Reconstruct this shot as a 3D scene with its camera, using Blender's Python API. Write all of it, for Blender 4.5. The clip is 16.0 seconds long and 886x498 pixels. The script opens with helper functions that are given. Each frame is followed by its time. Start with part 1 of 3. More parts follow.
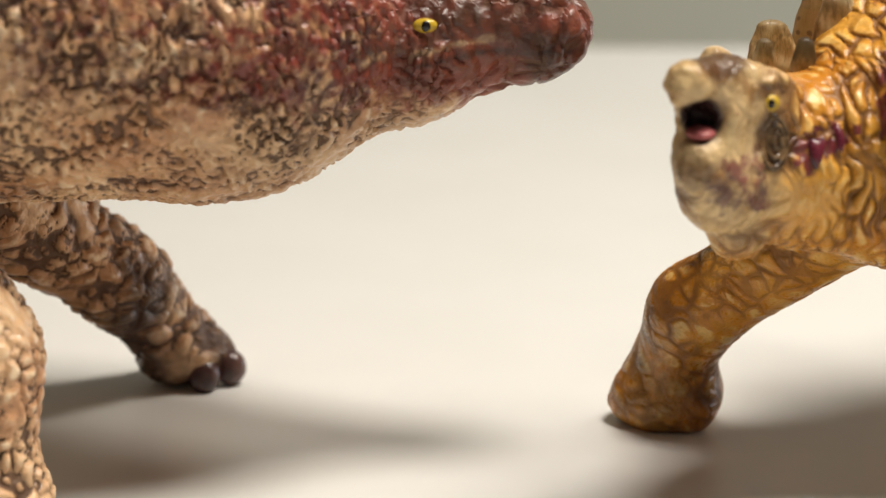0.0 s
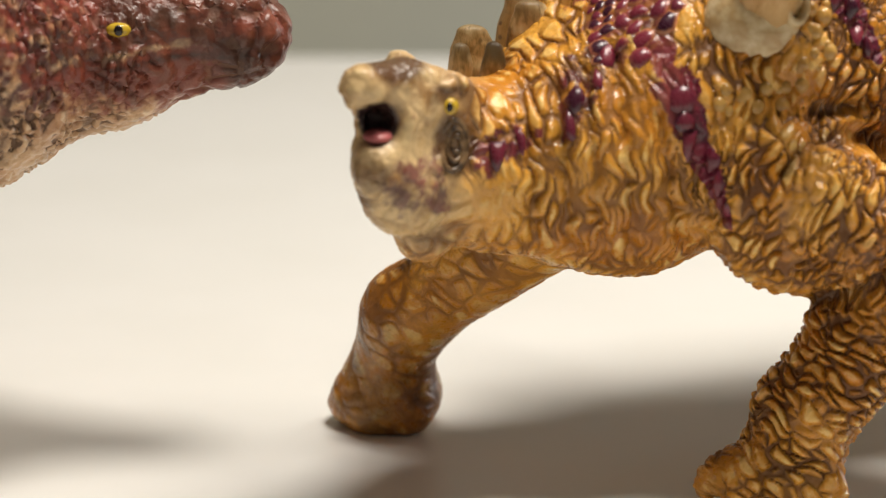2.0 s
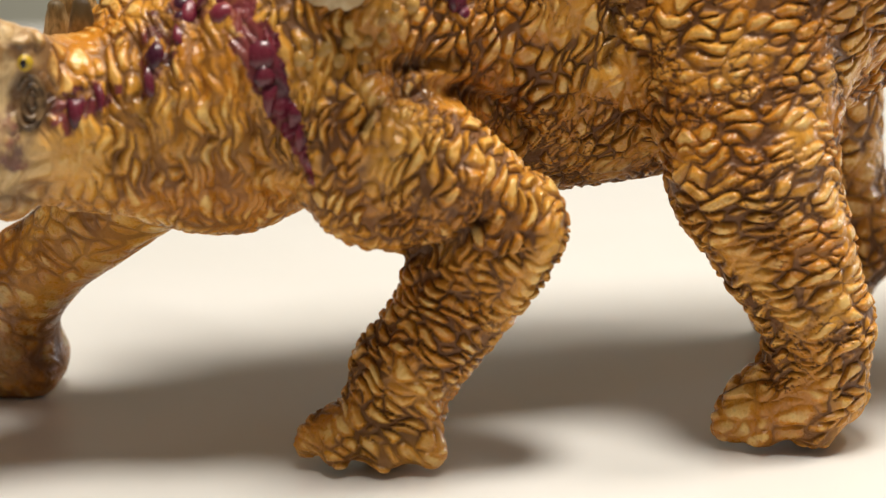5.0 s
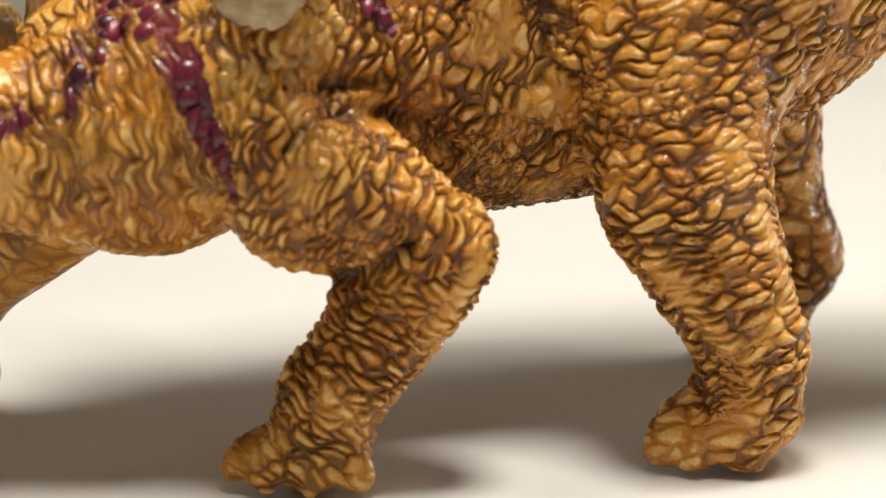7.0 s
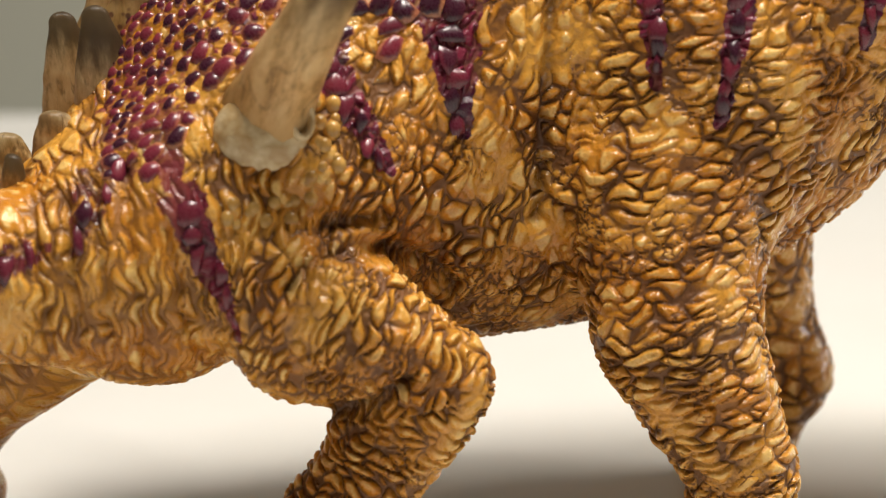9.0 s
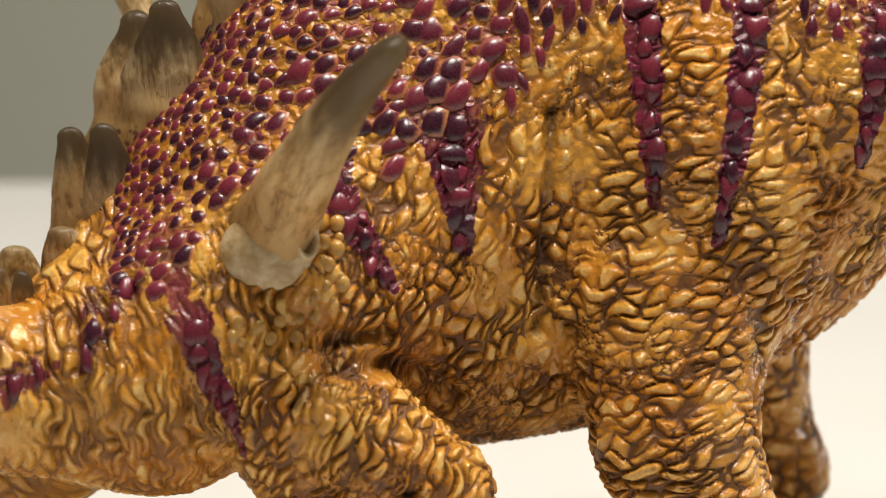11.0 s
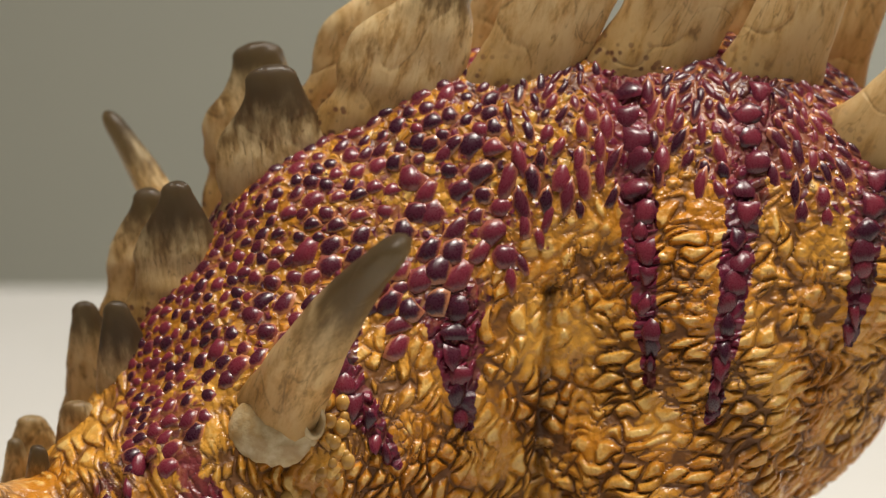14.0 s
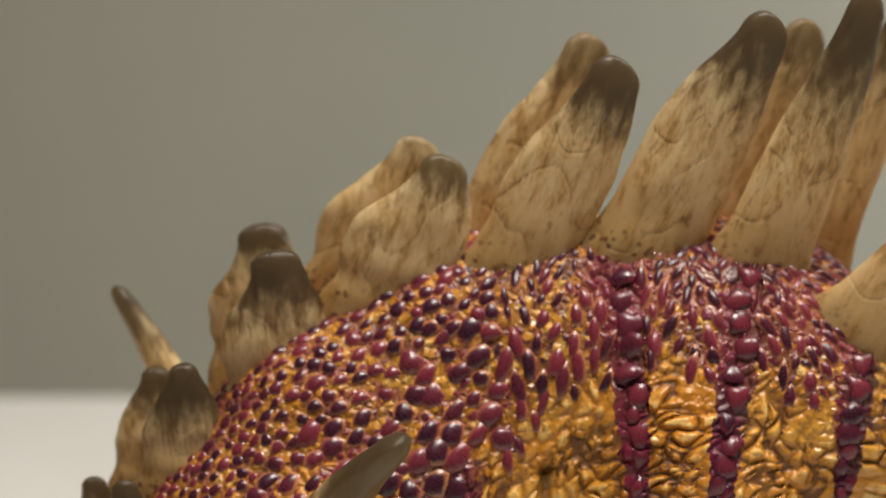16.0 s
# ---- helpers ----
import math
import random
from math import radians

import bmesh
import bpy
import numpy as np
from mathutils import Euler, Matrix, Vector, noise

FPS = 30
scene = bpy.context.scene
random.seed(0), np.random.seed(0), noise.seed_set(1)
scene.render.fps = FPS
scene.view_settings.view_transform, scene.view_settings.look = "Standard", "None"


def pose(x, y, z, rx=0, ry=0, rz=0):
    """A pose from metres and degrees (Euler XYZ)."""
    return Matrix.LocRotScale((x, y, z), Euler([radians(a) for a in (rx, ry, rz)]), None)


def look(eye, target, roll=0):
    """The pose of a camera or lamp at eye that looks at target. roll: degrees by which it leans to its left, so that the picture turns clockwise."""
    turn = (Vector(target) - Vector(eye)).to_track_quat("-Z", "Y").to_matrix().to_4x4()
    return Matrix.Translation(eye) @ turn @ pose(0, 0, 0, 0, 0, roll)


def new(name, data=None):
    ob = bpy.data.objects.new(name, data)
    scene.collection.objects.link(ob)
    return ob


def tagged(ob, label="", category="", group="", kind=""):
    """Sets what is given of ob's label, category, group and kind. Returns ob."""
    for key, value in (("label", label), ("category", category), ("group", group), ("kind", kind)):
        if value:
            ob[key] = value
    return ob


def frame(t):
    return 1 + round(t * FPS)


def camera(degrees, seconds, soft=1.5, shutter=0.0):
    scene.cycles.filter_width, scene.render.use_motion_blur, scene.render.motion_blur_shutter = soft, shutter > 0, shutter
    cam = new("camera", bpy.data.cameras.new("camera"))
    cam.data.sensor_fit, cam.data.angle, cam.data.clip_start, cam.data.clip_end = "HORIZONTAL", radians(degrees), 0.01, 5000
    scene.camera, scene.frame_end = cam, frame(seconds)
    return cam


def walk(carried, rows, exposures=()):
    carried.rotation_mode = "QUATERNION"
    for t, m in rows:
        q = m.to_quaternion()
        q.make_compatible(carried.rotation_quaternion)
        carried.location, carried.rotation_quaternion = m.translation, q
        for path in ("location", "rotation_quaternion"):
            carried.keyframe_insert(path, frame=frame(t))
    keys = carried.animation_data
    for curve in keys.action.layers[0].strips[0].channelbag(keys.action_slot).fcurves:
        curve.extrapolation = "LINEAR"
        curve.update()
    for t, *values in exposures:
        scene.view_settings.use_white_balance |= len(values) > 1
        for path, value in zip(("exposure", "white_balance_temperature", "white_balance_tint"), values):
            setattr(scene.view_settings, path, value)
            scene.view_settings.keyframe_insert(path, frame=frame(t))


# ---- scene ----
MM = 0.001
cam = camera(17.0, 16.0, soft=1.2)
ROWS = [
    (0.0, 0.00000, -0.30230, 0.11403, -0.000, -15.999, 0.002),
    (0.5, 0.00813, -0.30332, 0.11405, 0.012, -15.963, 0.203),
    (1.0, 0.01738, -0.30420, 0.11382, 0.075, -15.871, 0.160),
    (1.5, 0.02487, -0.30454, 0.11368, 0.086, -15.805, 0.132),
    (2.0, 0.03357, -0.30527, 0.11340, 0.187, -15.691, -0.015),
    (2.5, 0.03985, -0.30435, 0.11320, 0.141, -15.736, -0.056),
    (3.0, 0.04972, -0.30526, 0.11383, 0.159, -15.864, -0.097),
    (3.5, 0.05827, -0.30481, 0.11377, 0.116, -15.935, -0.269),
    (4.0, 0.06589, -0.30519, 0.11351, 0.108, -16.039, -0.417),
    (4.5, 0.07404, -0.30392, 0.11231, 0.096, -16.004, -0.476),
    (5.0, 0.07604, -0.30346, 0.10972, 0.066, -15.986, -0.473),
    (5.2, 0.07829, -0.30345, 0.10989, 0.036, -15.951, -0.518),
    (7.3, 0.08357, -0.29956, 0.11132, 0.034, -15.963, -0.306),
    (7.5, 0.08367, -0.29963, 0.11329, 0.038, -15.998, -0.261),
    (8.0, 0.08361, -0.30034, 0.11732, 0.033, -16.020, -0.230),
    (8.5, 0.08345, -0.30068, 0.12058, -0.010, -15.993, -0.200),
    (9.0, 0.08344, -0.30254, 0.12664, -0.022, -16.019, -0.198),
    (9.2, 0.08350, -0.30287, 0.12839, -0.010, -16.028, -0.186),
    (11.3, 0.08336, -0.30461, 0.14192, 0.003, -16.024, -0.181),
    (11.5, 0.08339, -0.30508, 0.14329, 0.004, -16.015, -0.186),
    (12.0, 0.08340, -0.30612, 0.14764, 0.018, -16.005, -0.157),
    (12.5, 0.08348, -0.30695, 0.15149, 0.044, -16.006, -0.158),
    (13.0, 0.08371, -0.30779, 0.15496, 0.094, -16.009, -0.177),
    (13.5, 0.08389, -0.30835, 0.15782, 0.125, -15.974, -0.176),
    (14.0, 0.08398, -0.30923, 0.16157, 0.144, -15.971, -0.151),
    (14.5, 0.08395, -0.31007, 0.16563, 0.128, -15.968, -0.147),
    (15.0, 0.08404, -0.31095, 0.17192, 0.140, -15.965, -0.143),
    (15.5, 0.08406, -0.31247, 0.17762, 0.117, -15.918, -0.141),
    (16.0, 0.08405, -0.31377, 0.18419, 0.126, -15.894, -0.116),
]
walk(cam, [(t, pose(x, y, z, 90 + pitch, 0, yaw) @ pose(0, 0, 0, 0, 0, roll)) for t, x, y, z, yaw, pitch, roll in ROWS],
     exposures=[(0.0, 0.1), (5.0, 0.1), (9.0, 0.1), (12.5, -0.08), (16.0, -0.18)])
# a macro lens: shallow focus on the near flank of the figure
cam.data.dof.use_dof = True
cam.data.dof.focus_distance = 0.324
cam.data.dof.aperture_fstop = 21.0

# ---- light ----
world = bpy.data.worlds.new("room_light")
scene.world = world
world.use_nodes = True
world.node_tree.nodes["Background"].inputs[0].default_value = (1.0, 0.95, 0.87, 1)
world.node_tree.nodes["Background"].inputs[1].default_value = 0.08


def area_lamp(name, eye, target, size, watts, tint):
    data = bpy.data.lights.new(name, "AREA")
    data.shape, data.size, data.energy, data.color = "DISK", size, watts, tint
    ob = new(name, data)
    ob.matrix_world = look(eye, target)
    return ob


# unseen key light from above, hung 46 cm over the table
area_lamp("overhead_key", (0.11, -0.03, 0.46), (0.08, 0.02, 0.0), 0.13, 2.1, (1.0, 0.935, 0.84))
# unseen light added high on the right, for the glow of the plates
area_lamp("side_light", (0.32, 0.08, 0.48), (0.11, 0.02, 0.06), 0.14, 1.35, (1.0, 0.93, 0.82))
# added fill, no lamp of the room: brightens the wall from the right
area_lamp("wall_fill", (0.95, 0.50, 0.06), (0.30, 0.95, -0.05), 0.20, 4.6, (0.90, 0.95, 1.0))


# ---- materials ----
class Nodes:
    """Short hand for a node material."""

    def __init__(self, name):
        self.mat = bpy.data.materials.new(name)
        self.mat.use_nodes = True
        self.tree = self.mat.node_tree
        self.bsdf = self.tree.nodes["Principled BSDF"]
        self.out = self.tree.nodes["Material Output"]

    def add(self, kind, **values):
        node = self.tree.nodes.new(kind)
        if "operation" in values:
            node.operation = values["operation"]
        if "use_clamp" in values:
            node.use_clamp = values["use_clamp"]
        if "feature" in values:
            node.feature = values["feature"]
        if "interpolation_type" in values:
            node.interpolation_type = values["interpolation_type"]
        if "data_type" in values:
            node.data_type = values["data_type"]
        if "attribute_name" in values:
            node.attribute_name = values["attribute_name"]
        return node

    def put(self, socket, value):
        if isinstance(value, bpy.types.NodeSocket):
            self.tree.links.new(value, socket)
        elif value is not None:
            socket.default_value = value

    def attr(self, name, out="Fac"):
        return self.add("ShaderNodeAttribute", attribute_name=name).outputs[out]

    def math(self, op, a, b=None, c=None, clamp=False):
        node = self.add("ShaderNodeMath", operation=op, use_clamp=clamp)
        for socket, value in zip(node.inputs, (a, b, c)):
            self.put(socket, value)
        return node.outputs[0]

    def vec(self, op, a, b):
        node = self.add("ShaderNodeVectorMath", operation=op)
        self.put(node.inputs[0], a)
        self.put(node.inputs[3] if op == "SCALE" else node.inputs[1], b)
        return node.outputs[0]

    def noise(self, co, scale, detail=3.0, rough=0.55, out="Fac"):
        node = self.add("ShaderNodeTexNoise")
        self.put(node.inputs["Vector"], co)
        node.inputs["Scale"].default_value = scale
        node.inputs["Detail"].default_value = detail
        node.inputs["Roughness"].default_value = rough
        return node.outputs[out]

    def cells(self, co, scale, feature="DISTANCE_TO_EDGE", out="Distance"):
        node = self.add("ShaderNodeTexVoronoi", feature=feature)
        self.put(node.inputs["Vector"], co)
        node.inputs["Scale"].default_value = scale
        return node.outputs[out]

    def span(self, value, lo, hi, a=0.0, b=1.0, smooth=True):
        node = self.add("ShaderNodeMapRange", interpolation_type="SMOOTHSTEP" if smooth else "LINEAR")
        for socket, v in zip(node.inputs, (value, lo, hi, a, b)):
            self.put(socket, v)
        return node.outputs[0]

    def mix(self, fac, a, b):
        node = self.add("ShaderNodeMix", data_type="RGBA")
        for i, v in ((0, fac), (6, a), (7, b)):
            self.put(node.inputs[i], v if isinstance(v, (bpy.types.NodeSocket, float, int)) else (*v, 1.0))
        return node.outputs[2]

    def blend(self, fac, a, b):
        node = self.add("ShaderNodeMix", data_type="FLOAT")
        for i, v in ((0, fac), (2, a), (3, b)):
            self.put(node.inputs[i], v)
        return node.outputs[0]

    def bump(self, height, distance, strength=1.0, normal=None):
        node = self.add("ShaderNodeBump")
        node.inputs["Strength"].default_value = strength
        node.inputs["Distance"].default_value = distance
        self.put(node.inputs["Height"], height)
        if normal:
            self.put(node.inputs["Normal"], normal)
        return node.outputs[0]

    def finish(self, color, rough=0.4, normal=None, **more):
        self.put(self.bsdf.inputs["Base Color"], color if isinstance(color, bpy.types.NodeSocket) else (*color, 1.0))
        self.put(self.bsdf.inputs["Roughness"], rough)
        if normal:
            self.put(self.bsdf.inputs["Normal"], normal)
        for key, value in more.items():
            self.put(self.bsdf.inputs[key.replace("_", " ")], value)
        return self.mat


def skin_material(name, base, bright, crest, wash, stripe, dark, gloss, pale, ragged):
    """Painted vinyl skin: puffed folds parted by thin broken grooves that hold a dark wash, and sprayed markings."""
    n = Nodes(name)
    place = n.add("ShaderNodeTexCoord").outputs["Object"]
    wander = lambda co, scale, far: n.vec("ADD", co, n.vec("SCALE", n.vec("SUBTRACT", n.noise(co, scale, 2.0, out="Color"), (0.5, 0.5, 0.5)), far))
    puff = n.attr("puff")
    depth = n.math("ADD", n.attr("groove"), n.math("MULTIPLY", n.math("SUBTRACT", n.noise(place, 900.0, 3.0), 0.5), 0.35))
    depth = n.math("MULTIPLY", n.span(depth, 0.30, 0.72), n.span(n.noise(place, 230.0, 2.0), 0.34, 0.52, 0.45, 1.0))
    small = n.span(n.noise(place, 750.0, 2.0), 0.3, 0.7)
    folded = n.math("SUBTRACT", n.math("ADD", n.math("MULTIPLY", puff, 0.80), n.math("MULTIPLY", small, 0.20)), n.math("MULTIPLY", depth, 0.3))
    # between the scales of the back: shallow pebbled hide
    pebble_co = wander(n.vec("SCALE", place, 1000 / 1.35), 0.6, 0.8)
    pebble = n.span(n.cells(pebble_co, 1.0), 0.0, 0.35, 0.25, 0.75)
    back = n.attr("back")
    smooth = n.attr("smooth")
    grain = n.noise(place, 1500.0, 4.0, 0.6)
    relief = n.blend(back, folded, pebble)
    relief = n.blend(smooth, relief, n.noise(place, 420.0, 4.0, 0.6))
    patch = n.noise(place, 95.0, 3.0)
    color = n.mix(n.span(patch, 0.35, 0.66), base, bright)
    color = n.mix(n.math("MULTIPLY", n.span(folded, 0.70, 0.95), n.span(n.noise(place, 300.0, 3.0), 0.35, 0.6, 0.25, 0.85)), color, crest)
    color = n.mix(n.math("MULTIPLY", n.span(grain, 0.5, 0.75), 0.3), color, tuple(c * 0.4 for c in base))
    # thinned brown painted round the folds as shadow, and thick wash inside the grooves
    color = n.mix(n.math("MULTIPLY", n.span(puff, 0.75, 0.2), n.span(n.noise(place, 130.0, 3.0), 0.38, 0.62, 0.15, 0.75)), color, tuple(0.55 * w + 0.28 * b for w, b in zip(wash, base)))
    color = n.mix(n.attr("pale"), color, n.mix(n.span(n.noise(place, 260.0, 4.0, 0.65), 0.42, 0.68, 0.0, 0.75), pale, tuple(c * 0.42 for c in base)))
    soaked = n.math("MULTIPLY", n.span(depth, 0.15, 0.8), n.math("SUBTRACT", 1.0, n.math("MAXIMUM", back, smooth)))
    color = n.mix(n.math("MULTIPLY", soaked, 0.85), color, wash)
    color = n.mix(n.math("MULTIPLY", back, n.span(pebble, 0.5, 0.25, 0.0, 0.55)), color, tuple(c * 0.45 for c in base))
    spray = n.attr("stripe")
    speck = n.math("MULTIPLY", n.math("SUBTRACT", n.noise(place, 620.0, 3.0), 0.5), ragged)
    soft = 0.06 if ragged > 1.5 else 0.2
    wide = n.math("MULTIPLY", smooth, 0.22)
    mark = n.span(n.math("ADD", spray, speck), n.math("SUBTRACT", 0.48 - soft, wide), n.math("ADD", 0.48 + soft, wide))
    mark = n.math("MULTIPLY", mark, n.math("SUBTRACT", 1.0, n.math("MULTIPLY", smooth, 0.25)))
    raised = n.blend(back, n.span(depth, 0.9, 0.4, 0.6, 1.0), n.span(pebble, 0.25, 0.6, 0.6, 1.0))
    tone = n.mix(n.span(n.noise(place, 150.0, 3.0), 0.40, 0.66), stripe, dark)
    color = n.mix(n.math("MULTIPLY", mark, raised), color, tone)
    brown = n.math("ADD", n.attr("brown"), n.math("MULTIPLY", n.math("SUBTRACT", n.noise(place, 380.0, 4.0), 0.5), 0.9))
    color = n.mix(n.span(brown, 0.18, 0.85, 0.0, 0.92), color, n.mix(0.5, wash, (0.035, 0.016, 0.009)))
    color = n.mix(n.attr("mouth"), color, (0.03, 0.012, 0.01))
    normal = n.bump(relief, 0.00045, 1.0)
    normal = n.bump(grain, 0.00008, 0.5, normal)
    return n.finish(color, n.math("ADD", n.span(grain, 0.3, 0.7, gloss, gloss + 0.14), n.math("MULTIPLY", depth, 0.3)), normal, Specular_IOR_Level=0.5)


def scale_material(name, rubbed, sunk):
    """Glossy plum scales with rims in two other tones."""
    n = Nodes(name)
    place = n.add("ShaderNodeTexCoord").outputs["Object"]
    lot = n.add("ShaderNodeObjectInfo").outputs["Random"]
    height = n.add("ShaderNodeSeparateXYZ")
    n.put(height.inputs[0], place)
    rub = n.math("ADD", height.outputs[2], n.math("MULTIPLY", n.math("SUBTRACT", n.noise(place, 3.0, 3.0), 0.5), 0.5))
    top = n.mix(n.span(lot, 0.1, 0.9), (0.175, 0.021, 0.036), (0.042, 0.007, 0.018))
    rim = n.mix(n.span(n.math("FRACT", n.math("MULTIPLY", lot, 7.3)), 0.2, 0.9), rubbed, sunk)
    color = n.mix(n.span(rub, 0.06, 0.44), rim, top)
    grain = n.noise(place, 5.0, 4.0)
    return n.finish(color, n.span(grain, 0.3, 0.7, 0.20, 0.38), Specular_IOR_Level=0.55)


SCALE = scale_material("rubbed_plum_scale", (0.44, 0.17, 0.075), (0.25, 0.055, 0.05))
WART = scale_material("plum_wart", (0.13, 0.014, 0.030), (0.06, 0.008, 0.018))
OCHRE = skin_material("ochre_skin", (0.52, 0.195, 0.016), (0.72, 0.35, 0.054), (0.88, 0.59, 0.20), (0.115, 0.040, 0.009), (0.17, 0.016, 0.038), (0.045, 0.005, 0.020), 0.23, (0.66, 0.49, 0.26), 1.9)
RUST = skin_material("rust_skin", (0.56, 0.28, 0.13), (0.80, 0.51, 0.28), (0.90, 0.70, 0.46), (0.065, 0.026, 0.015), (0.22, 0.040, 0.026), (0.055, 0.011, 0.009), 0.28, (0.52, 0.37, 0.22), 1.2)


def horn_material():
    n = Nodes("bone_horn")
    place = n.add("ShaderNodeTexCoord").outputs["Object"]
    along = n.attr("along")
    co = n.attr("grainway", "Vector")
    streak = n.noise(n.vec("ADD", n.vec("SCALE", co, 0.55), n.vec("SCALE", place, 160.0)), 1.0, 6.0, 0.68)
    swirl = n.math("ABSOLUTE", n.math("SUBTRACT", n.noise(n.vec("MULTIPLY", place, (1.0, 1.0, 0.8)), 120.0, 1.0), 0.5))
    hair = n.math("ABSOLUTE", n.math("SUBTRACT", n.noise(n.vec("SCALE", co, 0.8), 1.0, 2.0), 0.5))
    color = n.mix(n.span(streak, 0.38, 0.62), (0.84, 0.65, 0.36), (0.60, 0.38, 0.15))
    color = n.mix(n.math("MULTIPLY", n.span(swirl, 0.014, 0.0), n.span(streak, 0.4, 0.62, 0.0, 0.8)), color, (0.13, 0.06, 0.025))
    color = n.mix(n.math("MULTIPLY", n.span(hair, 0.016, 0.0), n.span(n.noise(place, 260.0), 0.45, 0.6, 0.0, 0.8)), color, (0.14, 0.065, 0.028))
    color = n.mix(n.math("MULTIPLY", n.span(streak, 0.54, 0.68), 0.7), color, (0.16, 0.075, 0.03))
    speck = n.math("MULTIPLY", n.math("SUBTRACT", streak, 0.5), 0.5)
    ink = n.attr("inked")
    tip = n.span(n.math("ADD", along, n.math("MULTIPLY", speck, 1.3)), n.math("SUBTRACT", 0.86, n.math("MULTIPLY", ink, 0.40)), n.math("SUBTRACT", 1.02, n.math("MULTIPLY", ink, 0.18)))
    color = n.mix(n.math("MULTIPLY", tip, n.math("MINIMUM", n.math("ADD", ink, 0.25), 0.97)), color, (0.030, 0.020, 0.016))
    root = n.span(n.math("ADD", along, n.math("MULTIPLY", speck, 1.2)), 0.36, -0.02)
    color = n.mix(n.math("MULTIPLY", root, 0.6), color, (0.48, 0.26, 0.06))
    dots = n.math("MULTIPLY", n.span(n.cells(place, 950.0, "F1"), 0.40, 0.2), n.span(along, 0.16, 0.02))
    color = n.mix(n.math("MULTIPLY", dots, 0.85), color, (0.10, 0.02, 0.025))
    normal = n.bump(streak, 0.0003, 0.8)
    normal = n.bump(n.span(swirl, 0.0, 0.03), 0.00018, 0.4, normal)
    mat = n.finish(color, 0.36, normal)
    glow = n.add("ShaderNodeBsdfTranslucent")
    n.put(glow.inputs["Color"], n.mix(0.6, color, (0.92, 0.76, 0.48)))
    both = n.add("ShaderNodeMixShader")
    both.inputs[0].default_value = 0.42
    n.put(both.inputs[1], n.bsdf.outputs[0])
    n.put(both.inputs[2], glow.outputs[0])
    n.put(n.out.inputs["Surface"], both.outputs[0])
    return mat


HORN = horn_material()


def plain(name, color, rough, second=None, scale=300.0, bump=0.0001):
    n = Nodes(name)
    place = n.add("ShaderNodeTexCoord").outputs["Object"]
    grain = n.noise(place, scale, 4.0)
    tint = n.mix(n.span(grain, 0.35, 0.65), color, second or tuple(c * 0.85 for c in color))
    return n.finish(tint, rough, n.bump(grain, bump, 0.4))


PAPER = plain("white_table", (0.78, 0.765, 0.735), 0.30, (0.76, 0.745, 0.71), 30.0, 0.00005)
WALL = plain("grey_wall", (0.70, 0.66, 0.52), 0.9, (0.64, 0.61, 0.50), 3.0, 0.0005)
YELLOW = plain("yellow_eye", (0.55, 0.36, 0.03), 0.12)
BLACK = plain("black_paint", (0.012, 0.008, 0.008), 0.2)
PINK = plain("pink_tongue", (0.45, 0.12, 0.12), 0.25)
CLAW = plain("dark_claw", (0.05, 0.02, 0.02), 0.25, (0.10, 0.05, 0.04))
BEAD = plain("ochre_bead", (0.52, 0.30, 0.08), 0.22, (0.40, 0.20, 0.045), 700.0)
FOLD = plain("brown_fold", (0.20, 0.12, 0.055), 0.3, (0.05, 0.028, 0.014), 900.0)
PEG = plain("cream_peg", (0.68, 0.54, 0.32), 0.25, (0.46, 0.30, 0.13), 420.0, 0.0012)


# ---- sculpting: soft unions of rounded forms, meshed on a grid (millimetres) ----
def rod(p, row):
    a, b, ra, rb = np.array(row[0:3]), np.array(row[3:6]), row[6], row[7]
    ab = b - a
    t = np.clip(((p - a) @ ab) / (ab @ ab), 0, 1)
    return np.linalg.norm(p - a - t[:, None] * ab, axis=1) - (ra + (rb - ra) * t)


def egg(p, row):
    r = np.array(row[3:6])
    q = p - np.array(row[0:3])
    k = np.linalg.norm(q / r, axis=1)
    return k * (k - 1) / (np.linalg.norm(q / r**2, axis=1) + 1e-6)


def melt(a, b, k):
    h = np.maximum(k - np.abs(a - b), 0) / k
    return np.minimum(a, b) - h * h * k / 4


def form(p, part):
    """The distance to one part: rods (8 numbers) and eggs (6 numbers)."""
    d = None
    for row in part["rows"]:
        e = rod(p, row) if len(row) == 8 else egg(p, row)
        d = e if d is None else melt(d, e, part.get("k", 4.0))
    return d


def whole(p, parts, cuts=(), k=2.6):
    d = None
    for part in parts:
        e = form(p, part)
        d = e if d is None else melt(d, e, k)
    for row in cuts:
        d = np.maximum(d, -egg(p, row))
    return d


